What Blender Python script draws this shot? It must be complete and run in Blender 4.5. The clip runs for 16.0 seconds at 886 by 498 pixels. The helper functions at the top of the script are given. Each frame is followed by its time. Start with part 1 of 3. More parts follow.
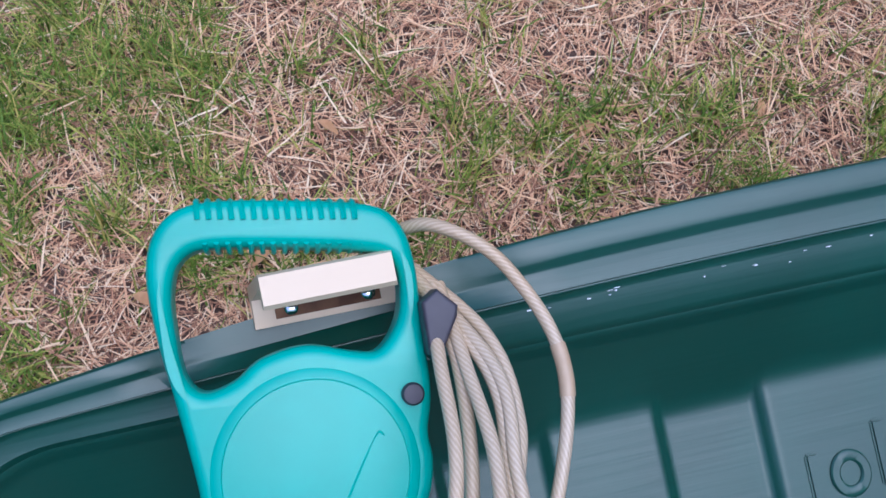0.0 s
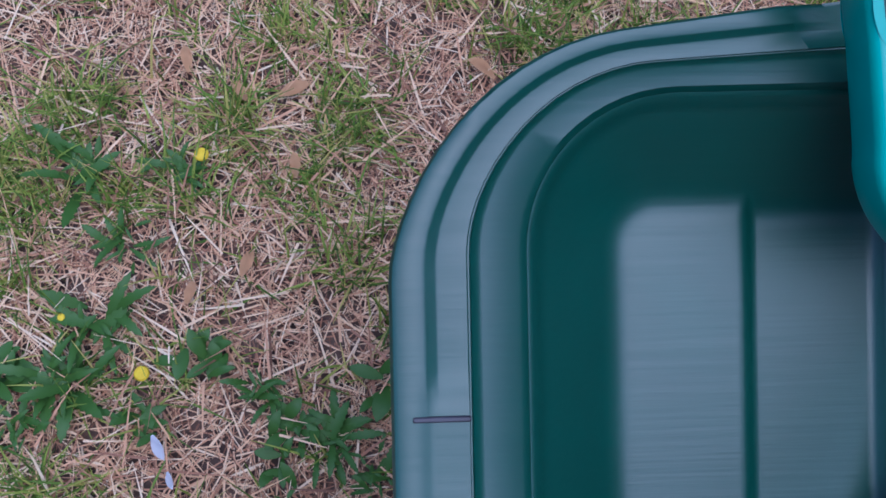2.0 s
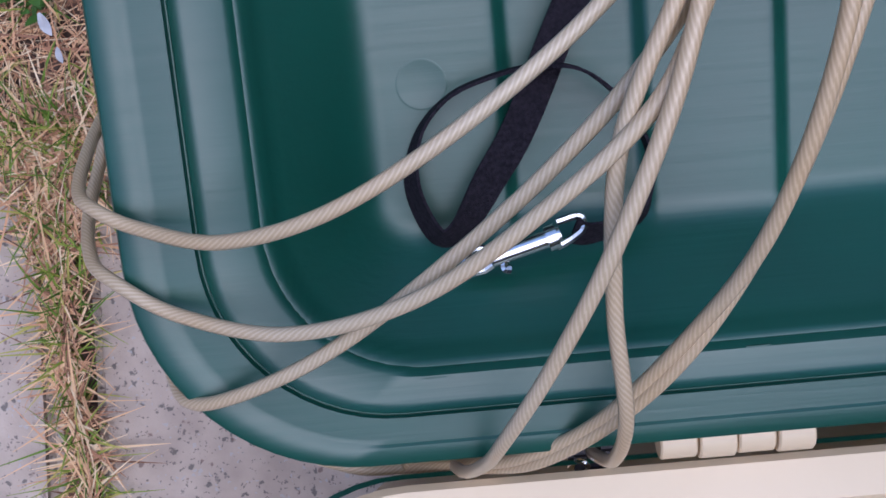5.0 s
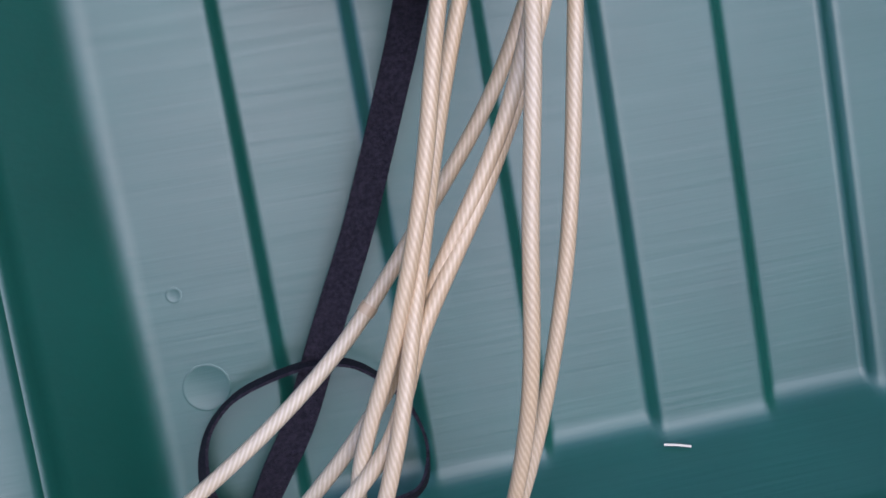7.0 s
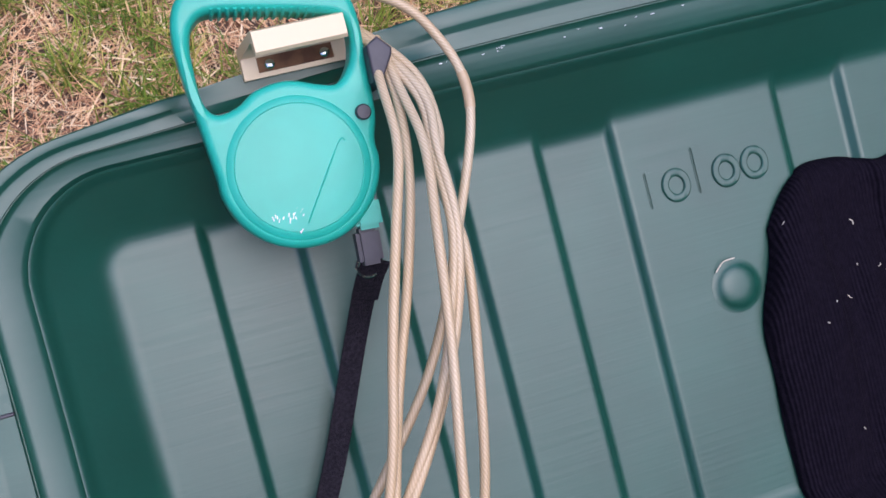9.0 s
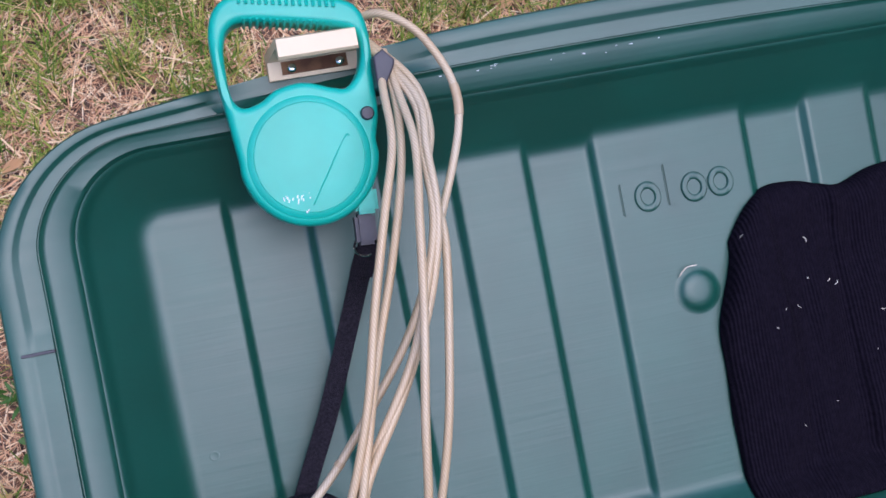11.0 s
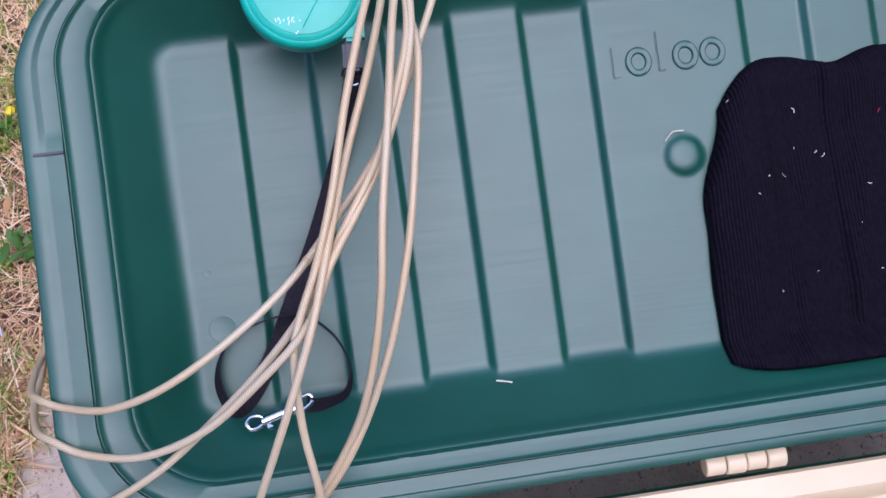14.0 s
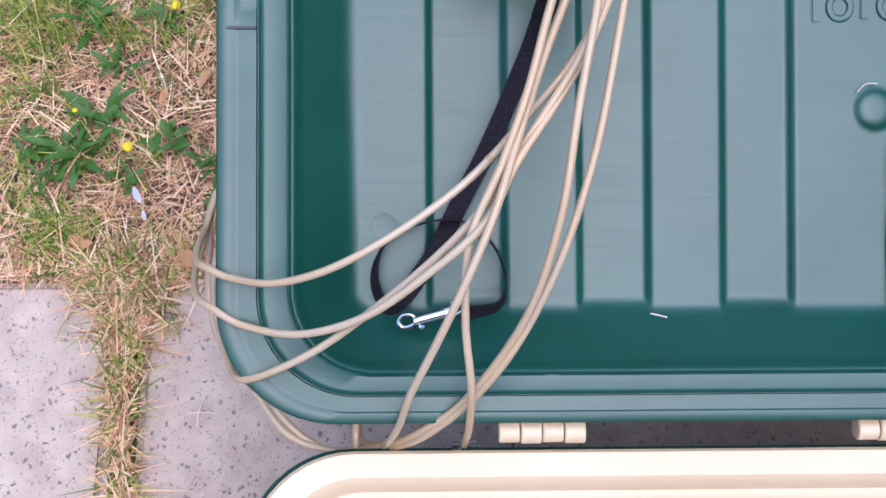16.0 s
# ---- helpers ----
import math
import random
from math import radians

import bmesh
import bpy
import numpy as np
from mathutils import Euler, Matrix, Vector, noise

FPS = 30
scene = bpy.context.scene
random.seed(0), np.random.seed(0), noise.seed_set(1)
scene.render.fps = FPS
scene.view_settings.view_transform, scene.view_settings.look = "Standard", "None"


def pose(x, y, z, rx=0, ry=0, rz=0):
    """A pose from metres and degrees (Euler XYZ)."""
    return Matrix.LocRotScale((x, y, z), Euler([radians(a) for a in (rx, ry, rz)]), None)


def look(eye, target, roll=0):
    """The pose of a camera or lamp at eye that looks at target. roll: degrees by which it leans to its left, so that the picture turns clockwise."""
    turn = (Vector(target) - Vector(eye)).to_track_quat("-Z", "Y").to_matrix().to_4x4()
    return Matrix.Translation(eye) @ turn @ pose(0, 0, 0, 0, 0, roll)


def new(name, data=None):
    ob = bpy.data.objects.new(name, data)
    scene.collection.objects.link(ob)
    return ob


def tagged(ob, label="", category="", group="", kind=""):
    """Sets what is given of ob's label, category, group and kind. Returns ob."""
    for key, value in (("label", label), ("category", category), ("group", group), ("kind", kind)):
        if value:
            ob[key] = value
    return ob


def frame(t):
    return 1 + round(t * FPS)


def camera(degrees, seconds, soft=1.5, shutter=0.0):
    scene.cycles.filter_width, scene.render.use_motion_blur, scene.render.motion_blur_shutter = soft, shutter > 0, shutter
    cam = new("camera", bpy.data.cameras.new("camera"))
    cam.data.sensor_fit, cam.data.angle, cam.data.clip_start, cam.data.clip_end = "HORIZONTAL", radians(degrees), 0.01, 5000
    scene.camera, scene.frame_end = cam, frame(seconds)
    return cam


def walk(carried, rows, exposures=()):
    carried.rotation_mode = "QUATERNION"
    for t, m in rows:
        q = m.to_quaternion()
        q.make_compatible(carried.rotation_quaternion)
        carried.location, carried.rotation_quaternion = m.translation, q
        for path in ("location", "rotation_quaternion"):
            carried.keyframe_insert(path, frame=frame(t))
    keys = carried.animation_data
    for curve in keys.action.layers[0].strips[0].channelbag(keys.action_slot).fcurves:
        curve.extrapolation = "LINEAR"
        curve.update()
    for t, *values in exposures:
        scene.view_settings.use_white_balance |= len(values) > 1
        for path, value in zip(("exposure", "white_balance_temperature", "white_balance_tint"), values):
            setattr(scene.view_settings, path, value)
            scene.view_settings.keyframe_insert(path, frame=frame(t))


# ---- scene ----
# All lengths below are in units of UNIT metres; the open lid has its own frame, LID.
UNIT = 0.87
TILT, HINGE = 19.0, 0.4516
LID = pose(0, 0, HINGE, TILT, 0, 0)
SIZE = Matrix.Scale(UNIT, 4)

cam = camera(45.49, 16.0, soft=1.6)
# seconds, place and turn (degrees) in the lid's frame
PATH = [
    (0, 0.2519, 0.4371, 0.5203, 5.41, -8.06, -11.71),
    (0.5, 0.2375, 0.4370, 0.5122, 4.97, -8.19, -11.97),
    (1, 0.1701, 0.4349, 0.4906, 4.37, -7.84, -8.55),
    (1.5, 0.0710, 0.4220, 0.4803, 2.81, -5.99, -6.07),
    (2, 0.0016, 0.3569, 0.4472, -1.15, -3.58, -1.21),
    (2.5, -0.0144, 0.2897, 0.4495, -4.82, -2.36, 0.31),
    (3, -0.0200, 0.2161, 0.4326, -9.22, -0.33, 1.98),
    (3.2, -0.0167, 0.1945, 0.4252, -10.55, 0.37, 2.69),
    (5.5, 0.1938, 0.1476, 0.4613, -12.91, -0.84, -8.15),
    (6, 0.2123, 0.1555, 0.4695, -11.02, -3.63, -9.79),
    (6.5, 0.2323, 0.1729, 0.4946, -4.57, -5.11, -10.89),
    (7, 0.2151, 0.2283, 0.4923, -5.93, -7.53, -9.91),
    (7.5, 0.2174, 0.2484, 0.5289, -4.21, -8.50, -11.52),
    (8, 0.2060, 0.2636, 0.5841, -3.40, -9.44, -11.80),
    (8.5, 0.1828, 0.3088, 0.6514, -0.46, -12.03, -13.74),
    (9, 0.1759, 0.3374, 0.7207, 0.83, -12.95, -14.89),
    (9.2, 0.1734, 0.3462, 0.7366, 2.08, -13.07, -15.40),
    (11.3, 0.1966, 0.2731, 0.8585, 0.68, -9.26, -8.62),
    (11.5, 0.2296, 0.2302, 0.8809, 0.72, -7.37, -6.98),
    (12, 0.2802, 0.2130, 0.9091, 0.89, -5.94, -7.89),
    (12.5, 0.2854, 0.2014, 0.9084, 3.38, -6.00, -9.03),
    (13, 0.3041, 0.2293, 0.9156, 5.07, -6.38, -11.11),
    (13.5, 0.2973, 0.2178, 0.9241, 4.78, -5.65, -9.51),
    (14, 0.2540, 0.1372, 0.8931, 1.84, -5.32, -7.70),
    (14.5, 0.2152, 0.1172, 0.8787, 0.55, -3.77, -4.30),
    (15, 0.1870, 0.1126, 0.8763, 0.47, -1.74, -1.60),
    (15.5, 0.1639, 0.1005, 0.8776, -0.14, 0.19, 1.24),
    (16, 0.1797, 0.0896, 0.8788, 0.05, -0.90, -0.32),
]


def stand(*place):
    m = LID @ pose(*place)
    m.translation *= UNIT
    return m


walk(cam, [(t, stand(*place)) for t, *place in PATH],
     exposures=[(0.0, 1.04, 5400, 19), (2.0, 0.74, 4950, 21), (3.0, 0.84, 5250, 20), (5.5, 0.8, 5650, 17), (7.0, 1.2, 5800, 18), (9.0, 1.25, 6300, 22), (11.5, 1.18, 5750, 21), (13.5, 1.28, 5800, 21), (16.0, 1.46, 5850, 19)])

# ---- light ----
world = bpy.data.worlds.new("sky")
scene.world = world
world.use_nodes = True
wn = world.node_tree.nodes
sky = wn.new("ShaderNodeTexSky")
sky.sky_type = "NISHITA"
sky.sun_disc = False
sky.sun_elevation = radians(74)
sky.sun_rotation = radians(170)
sky.air_density, sky.dust_density, sky.ozone_density = 1.0, 1.5, 1.0
wn["Background"].inputs[1].default_value = 0.15
world.node_tree.links.new(sky.outputs[0], wn["Background"].inputs[0])
sun = new("sun", bpy.data.lights.new("sun", "SUN"))
sun.data.energy, sun.data.angle, sun.data.color = 0.9, radians(60), (0.97, 0.98, 1.0)
sun.matrix_world = look((0.9, -0.7, 4.8), (0, 0, 0))


# ---- materials ----
def material(name, base, rough=0.5, second=None, scale=40.0, stretch=(1, 1, 1), bump=0.0, bump_scale=200.0, metal=0.0, contrast=(0.35, 0.7), island=0.0, spec=0.5):
    m = bpy.data.materials.new(name)
    m.use_nodes = True
    n, k = m.node_tree.nodes, m.node_tree.links
    b = n["Principled BSDF"]
    b.inputs["Roughness"].default_value, b.inputs["Metallic"].default_value = rough, metal
    b.inputs["Specular IOR Level"].default_value = spec
    tc = n.new("ShaderNodeTexCoord")
    mp = n.new("ShaderNodeMapping")
    mp.inputs["Scale"].default_value = stretch
    k.new(tc.outputs["Object"], mp.inputs[0])
    nz = n.new("ShaderNodeTexNoise")
    nz.inputs["Scale"].default_value, nz.inputs["Detail"].default_value = scale, 6
    k.new(mp.outputs[0], nz.inputs["Vector"])
    ramp = n.new("ShaderNodeValToRGB")
    ramp.color_ramp.elements[0].position, ramp.color_ramp.elements[1].position = contrast
    ramp.color_ramp.elements[0].color = (*base, 1)
    ramp.color_ramp.elements[1].color = (*(second or [min(1, c * 1.25) for c in base]), 1)
    k.new(nz.outputs["Fac"], ramp.inputs[0])
    k.new(ramp.outputs[0], b.inputs["Base Color"])
    if bump:
        nb = n.new("ShaderNodeTexNoise")
        nb.inputs["Scale"].default_value, nb.inputs["Detail"].default_value = bump_scale, 4
        k.new(mp.outputs[0], nb.inputs["Vector"])
        bp = n.new("ShaderNodeBump")
        bp.inputs["Strength"].default_value, bp.inputs["Distance"].default_value = bump, 0.002
        k.new(nb.outputs["Fac"], bp.inputs["Height"])
        k.new(bp.outputs[0], b.inputs["Normal"])
    return m


def ramp_stops(ramp, stops):
    e = ramp.color_ramp.elements
    while len(e) < len(stops):
        e.new(0.5)
    for el, (p, c) in zip(e, stops):
        el.position, el.color = p, (*c, 1)


def fibre(name, stops, rough=0.7, spec=0.3):
    """Blades and straws: each island takes its own colour."""
    m = bpy.data.materials.new(name)
    m.use_nodes = True
    n, k = m.node_tree.nodes, m.node_tree.links
    b = n["Principled BSDF"]
    b.inputs["Roughness"].default_value = rough
    b.inputs["Specular IOR Level"].default_value = spec
    g = n.new("ShaderNodeNewGeometry")
    r = n.new("ShaderNodeValToRGB")
    ramp_stops(r, stops)
    k.new(g.outputs["Random Per Island"], r.inputs[0])
    k.new(r.outputs[0], b.inputs["Base Color"])
    return m


def lid_plastic():
    """Green moulded polyethylene, finely scored across, with pale scuffs."""
    m = material("green_plastic", (0.003, 0.054, 0.036), 0.36, (0.004, 0.067, 0.045), 14, (1, 1, 1), 0.0, spec=0.72)
    n, k = m.node_tree.nodes, m.node_tree.links
    b = n["Principled BSDF"]
    tc = n.new("ShaderNodeTexCoord")
    mp = n.new("ShaderNodeMapping")
    mp.inputs["Scale"].default_value = (6, 170, 170)
    k.new(tc.outputs["Object"], mp.inputs[0])
    nz = n.new("ShaderNodeTexNoise")
    nz.inputs["Scale"].default_value, nz.inputs["Detail"].default_value = 2.2, 5
    k.new(mp.outputs[0], nz.inputs["Vector"])
    bp = n.new("ShaderNodeBump")
    bp.inputs["Strength"].default_value, bp.inputs["Distance"].default_value = 0.085, 0.0015
    k.new(nz.outputs["Fac"], bp.inputs["Height"])
    k.new(bp.outputs[0], b.inputs["Normal"])
    rr = n.new("ShaderNodeMapRange")
    rr.inputs["To Min"].default_value, rr.inputs["To Max"].default_value = 0.33, 0.48
    k.new(nz.outputs["Fac"], rr.inputs["Value"])
    k.new(rr.outputs[0], b.inputs["Roughness"])
    return m


def cable_skin():
    """Clear vinyl over twisted steel strands: slanting bright and tan bands."""
    m = bpy.data.materials.new("cable_vinyl")
    m.use_nodes = True
    n, k = m.node_tree.nodes, m.node_tree.links
    b = n["Principled BSDF"]
    b.inputs["Roughness"].default_value = 0.32
    tc = n.new("ShaderNodeTexCoord")
    wv = n.new("ShaderNodeTexWave")
    wv.wave_type, wv.bands_direction = "BANDS", "DIAGONAL"
    wv.inputs["Scale"].default_value, wv.inputs["Distortion"].default_value = 6.4, 0.7
    k.new(tc.outputs["UV"], wv.inputs["Vector"])
    nz = n.new("ShaderNodeTexNoise")
    nz.inputs["Scale"].default_value = 9
    k.new(tc.outputs["Object"], nz.inputs["Vector"])
    r = n.new("ShaderNodeValToRGB")
    ramp_stops(r, [(0.1, (0.48, 0.37, 0.245)), (0.6, (0.535, 0.425, 0.29)), (0.95, (0.60, 0.495, 0.355))])
    k.new(wv.outputs["Fac"], r.inputs[0])
    mix = n.new("ShaderNodeMixRGB")
    mix.blend_type = "MULTIPLY"
    mix.inputs[0].default_value = 0.6
    r2 = n.new("ShaderNodeValToRGB")
    ramp_stops(r2, [(0.35, (0.95, 0.78, 0.58)), (0.65, (1, 1, 1))])
    k.new(nz.outputs["Fac"], r2.inputs[0])
    k.new(r.outputs[0], mix.inputs[1])
    k.new(r2.outputs[0], mix.inputs[2])
    k.new(mix.outputs[0], b.inputs["Base Color"])
    bp = n.new("ShaderNodeBump")
    bp.inputs["Strength"].default_value, bp.inputs["Distance"].default_value = 0.06, 0.001
    k.new(wv.outputs["Fac"], bp.inputs["Height"])
    k.new(bp.outputs[0], b.inputs["Normal"])
    return m


def knit():
    """Dark navy rib knit, running along the cap."""
    m = material("navy_knit", (0.0062, 0.0048, 0.0088), 0.95, (0.0105, 0.0080, 0.0140), 260, (1, 1, 1), 0.0, spec=0.03)
    n, k = m.node_tree.nodes, m.node_tree.links
    b = n["Principled BSDF"]
    tc = n.new("ShaderNodeTexCoord")
    wv = n.new("ShaderNodeTexWave")
    wv.bands_direction = "X"
    wv.inputs["Scale"].default_value, wv.inputs["Distortion"].default_value, wv.inputs["Detail"].default_value = 120, 0.8, 2
    k.new(tc.outputs["Object"], wv.inputs["Vector"])
    nz = n.new("ShaderNodeTexNoise")
    nz.inputs["Scale"].default_value = 420
    k.new(tc.outputs["Object"], nz.inputs["Vector"])
    ad = n.new("ShaderNodeMath")
    k.new(wv.outputs["Fac"], ad.inputs[0])
    k.new(nz.outputs["Fac"], ad.inputs[1])
    bp = n.new("ShaderNodeBump")
    bp.inputs["Strength"].default_value, bp.inputs["Distance"].default_value = 0.6, 0.0012
    k.new(ad.outputs[0], bp.inputs["Height"])
    k.new(bp.outputs[0], b.inputs["Normal"])
    return m


def concrete():
    """Worn exposed-aggregate paving."""
    m = material("concrete", (0.43, 0.335, 0.27), 0.9, (0.56, 0.45, 0.365), 30, bump=0.5, bump_scale=260)
    n, k = m.node_tree.nodes, m.node_tree.links
    b = n["Principled BSDF"]
    old = b.inputs["Base Color"].links[0].from_socket
    tc = n.new("ShaderNodeTexCoord")
    last = old
    warp = n.new("ShaderNodeTexNoise")
    warp.inputs["Scale"].default_value, warp.inputs["Detail"].default_value = 160, 3
    k.new(tc.outputs["Object"], warp.inputs["Vector"])
    bent = n.new("ShaderNodeVectorMath")
    bent.operation = "MULTIPLY_ADD"
    bent.inputs[1].default_value = (0.011, 0.011, 0.011)
    k.new(warp.outputs["Color"], bent.inputs[0])
    k.new(tc.outputs["Object"], bent.inputs[2])
    for scale, size, tint in ((150, 0.26, (0.08, 0.075, 0.075)), (330, 0.25, (0.12, 0.10, 0.095)), (110, 0.16, (0.17, 0.10, 0.085)), (230, 0.22, (0.46, 0.43, 0.41))):
        v = n.new("ShaderNodeTexVoronoi")
        v.inputs["Scale"].default_value = scale
        k.new(bent.outputs[0], v.inputs["Vector"])
        sp = n.new("ShaderNodeSeparateColor")
        k.new(v.outputs["Color"], sp.inputs[0])
        few = n.new("ShaderNodeMath")
        few.operation = "LESS_THAN"
        few.inputs[1].default_value = 0.30 if scale > 200 else 0.16
        k.new(sp.outputs[0], few.inputs[0])
        near = n.new("ShaderNodeMapRange")
        near.inputs["From Min"].default_value, near.inputs["From Max"].default_value = size, size + 0.12
        near.inputs["To Min"].default_value, near.inputs["To Max"].default_value = 0.72, 0
        k.new(v.outputs["Distance"], near.inputs["Value"])
        mul = n.new("ShaderNodeMath")
        mul.operation = "MULTIPLY"
        k.new(few.outputs[0], mul.inputs[0])
        k.new(near.outputs[0], mul.inputs[1])
        mx = n.new("ShaderNodeMixRGB")
        k.new(mul.outputs[0], mx.inputs[0])
        k.new(last, mx.inputs[1])
        mx.inputs[2].default_value = (*tint, 1)
        last = mx.outputs[0]
    k.new(last, b.inputs["Base Color"])
    return m


GREEN = lid_plastic()
CREAM = material("cream_plastic", (0.69, 0.53, 0.34), 0.42, (0.74, 0.58, 0.39), 8, bump=0.03)
RUST = material("rust_stain", (0.09, 0.035, 0.015), 0.8, (0.26, 0.13, 0.06), 60, bump=0.2)
TEAL = material("teal_plastic", (0.004, 0.36, 0.27), 0.36, (0.007, 0.42, 0.32), 30, bump=0.05, bump_scale=120)
CHARCOAL = material("charcoal_plastic", (0.035, 0.032, 0.042), 0.5, (0.06, 0.055, 0.068), 50, bump=0.05)
NYLON = material("black_nylon", (0.010, 0.008, 0.012), 0.85, (0.028, 0.022, 0.03), 500, (1, 1, 1), 0.8, 900, spec=0.2)
CHROME = material("chrome", (0.75, 0.74, 0.72), 0.14, (0.85, 0.84, 0.82), 40, metal=1.0)
CABLE = cable_skin()
SLEEVE = material("tan_sleeve", (0.42, 0.29, 0.17), 0.4, (0.52, 0.38, 0.24), 60, bump=0.1)
KNIT = knit()
LINT = material("pale_lint", (0.62, 0.52, 0.40), 0.9, (0.8, 0.72, 0.6), 80)
RED = material("red_thread", (0.6, 0.02, 0.05), 0.8)
CONCRETE = concrete()
SOIL = material("soil", (0.055, 0.033, 0.025), 0.95, (0.19, 0.12, 0.088), 35, bump=0.8, bump_scale=90)
STRAW = fibre("dry_straw", [(0.0, (0.13, 0.065, 0.04)), (0.18, (0.40, 0.19, 0.105)), (0.42, (0.68, 0.37, 0.20)), (0.7, (0.82, 0.53, 0.29)), (1.0, (0.88, 0.70, 0.46))])
BLADE = fibre("grass_blade", [(0.0, (0.07, 0.13, 0.017)), (0.4, (0.16, 0.25, 0.032)), (0.75, (0.31, 0.36, 0.058)), (1.0, (0.56, 0.44, 0.13))])
WEED = fibre("weed_leaf", [(0.0, (0.03, 0.085, 0.014)), (0.4, (0.06, 0.14, 0.022)), (0.75, (0.10, 0.19, 0.035)), (1.0, (0.16, 0.23, 0.05))], 0.5)
DEAD = fibre("dead_leaf", [(0.0, (0.55, 0.27, 0.11)), (0.5, (0.68, 0.38, 0.18)), (1.0, (0.76, 0.50, 0.27))], 0.7)
YELLOW = material("yellow_petals", (0.75, 0.50, 0.01), 0.7, (0.85, 0.62, 0.02), 300)
WHITE = material("white_scrap", (0.75, 0.75, 0.78), 0.6, (0.85, 0.85, 0.87), 60)


# ---- mesh helpers ----
def thing(name, place, label, category, group="", kind=""):
    """An Empty at a thing's base, place in units."""
    ob = new(name)
    ob.location = Vector(place) * UNIT
    ob.empty_display_size = 0.02
    return tagged(ob, label, category, group, kind)


def root_of(ob):
    while ob.parent:
        ob = ob.parent
    return ob


def finish(me, name, mat, parent, label, m, smooth):
    me.transform(SIZE @ m)
    if parent:
        me.transform(Matrix.Translation(-root_of(parent).location))
    me.materials.append(mat)
    if smooth:
        me.shade_smooth()
        if smooth < 180:
            me.set_sharp_from_angle(angle=radians(smooth))
    ob = new(name, me)
    ob.parent = parent
    if label:
        ob["label"] = label
    return ob


def part(name, bm, mat, parent=None, label="", m=LID, smooth=40):
    me = bpy.data.meshes.new(name)
    bmesh.ops.recalc_face_normals(bm, faces=bm.faces)
    bm.to_mesh(me)
    bm.free()
    return finish(me, name, mat, parent, label, m, smooth)


def loose(ob, label, category, group="", kind=""):
    """A top-level thing of one mesh."""
    return tagged(ob, label, category, group, kind)


def rounded(x0, x1, y0, y1, r, k=10):
    """Points of a rounded rectangle, anticlockwise."""
    out = []
    for cx, cy, a in ((x1 - r, y1 - r, 0), (x0 + r, y1 - r, 90), (x0 + r, y0 + r, 180), (x1 - r, y0 + r, 270)):
        for i in range(k + 1):
            t = radians(a + 90 * i / k)
            out.append((cx + r * math.cos(t), cy + r * math.sin(t)))
    return out


def loft(rings, cap_start=False, cap_end=False, bm=None):
    bm = bm or bmesh.new()
    vs = [[bm.verts.new(p) for p in ring] for ring in rings]
    n = len(vs[0])
    for a, b in zip(vs, vs[1:]):
        for i in range(n):
            bm.faces.new((a[i], a[(i + 1) % n], b[(i + 1) % n], b[i]))
    if cap_start:
        bm.faces.new(vs[0])
    if cap_end:
        bm.faces.new(vs[-1])
    return bm


def curve_points(pts, steps=10):
    """A smooth line through the points (Catmull-Rom)."""
    p = [Vector(q) for q in pts]
    p = [p[0] * 2 - p[1]] + p + [p[-1] * 2 - p[-2]]
    out = []
    for i in range(1, len(p) - 2):
        a, b, c, d = p[i - 1], p[i], p[i + 1], p[i + 2]
        for s in range(steps):
            t = s / steps
            out.append(0.5 * (2 * b + (c - a) * t + (2 * a - 5 * b + 4 * c - d) * t * t + (3 * b - a - 3 * c + d) * t ** 3))
    out.append(p[-2])
    return out


def tube(pts, radius, sides=10, steps=10, closed_ends=True):
    """A round cable along a smooth line, with its length in the UV map."""
    line = curve_points(pts, steps)
    bm = bmesh.new()
    uv = bm.loops.layers.uv.new("UVMap")
    up = Vector((0, 0, 1))
    rings, run = [], [0.0]
    for i, p in enumerate(line):
        t = (line[min(i + 1, len(line) - 1)] - line[max(i - 1, 0)]).normalized()
        up = (up - t * up.dot(t)).normalized()
        side = t.cross(up)
        rings.append([bm.verts.new(p + radius * (math.cos(a) * up + math.sin(a) * side)) for a in [2 * math.pi * j / sides for j in range(sides)]])
        if i:
            run.append(run[-1] + (p - line[i - 1]).length)
    for i in range(len(rings) - 1):
        for j in range(sides):
            q = (j + 1) % sides
            f = bm.faces.new((rings[i][j], rings[i][q], rings[i + 1][q], rings[i + 1][j]))
            for lp, (u, v) in zip(f.loops, ((j, run[i]), (j + 1, run[i]), (j + 1, run[i + 1]), (j, run[i + 1]))):
                lp[uv].uv = (u / sides, v / (2 * math.pi * radius) * 0.55)
    if closed_ends:
        bm.faces.new(rings[0])
        bm.faces.new(rings[-1])
    return bm


def ribbon(pts, width, thick, steps=8):
    """A woven strap: each point has its place and how far it stands on edge (0 flat, 1 upright)."""
    line = curve_points([p[:3] for p in pts], steps)
    edge = curve_points([(p[3], 0, 0) for p in pts], steps)
    rings = []
    for i, p in enumerate(line):
        t = (line[min(i + 1, len(line) - 1)] - line[max(i - 1, 0)]).normalized()
        flat = t.cross(Vector((0, 0, 1))).normalized()
        e = min(1, max(0, edge[i].x)) * math.pi / 2
        w = flat * math.cos(e) + Vector((0, 0, 1)) * math.sin(e)
        h = t.cross(w).normalized()
        rings.append([p + w * width / 2 * a + h * thick / 2 * b for a, b in ((-1, -1), (1, -1), (1, 1), (-1, 1))])
    return loft(rings, True, True)


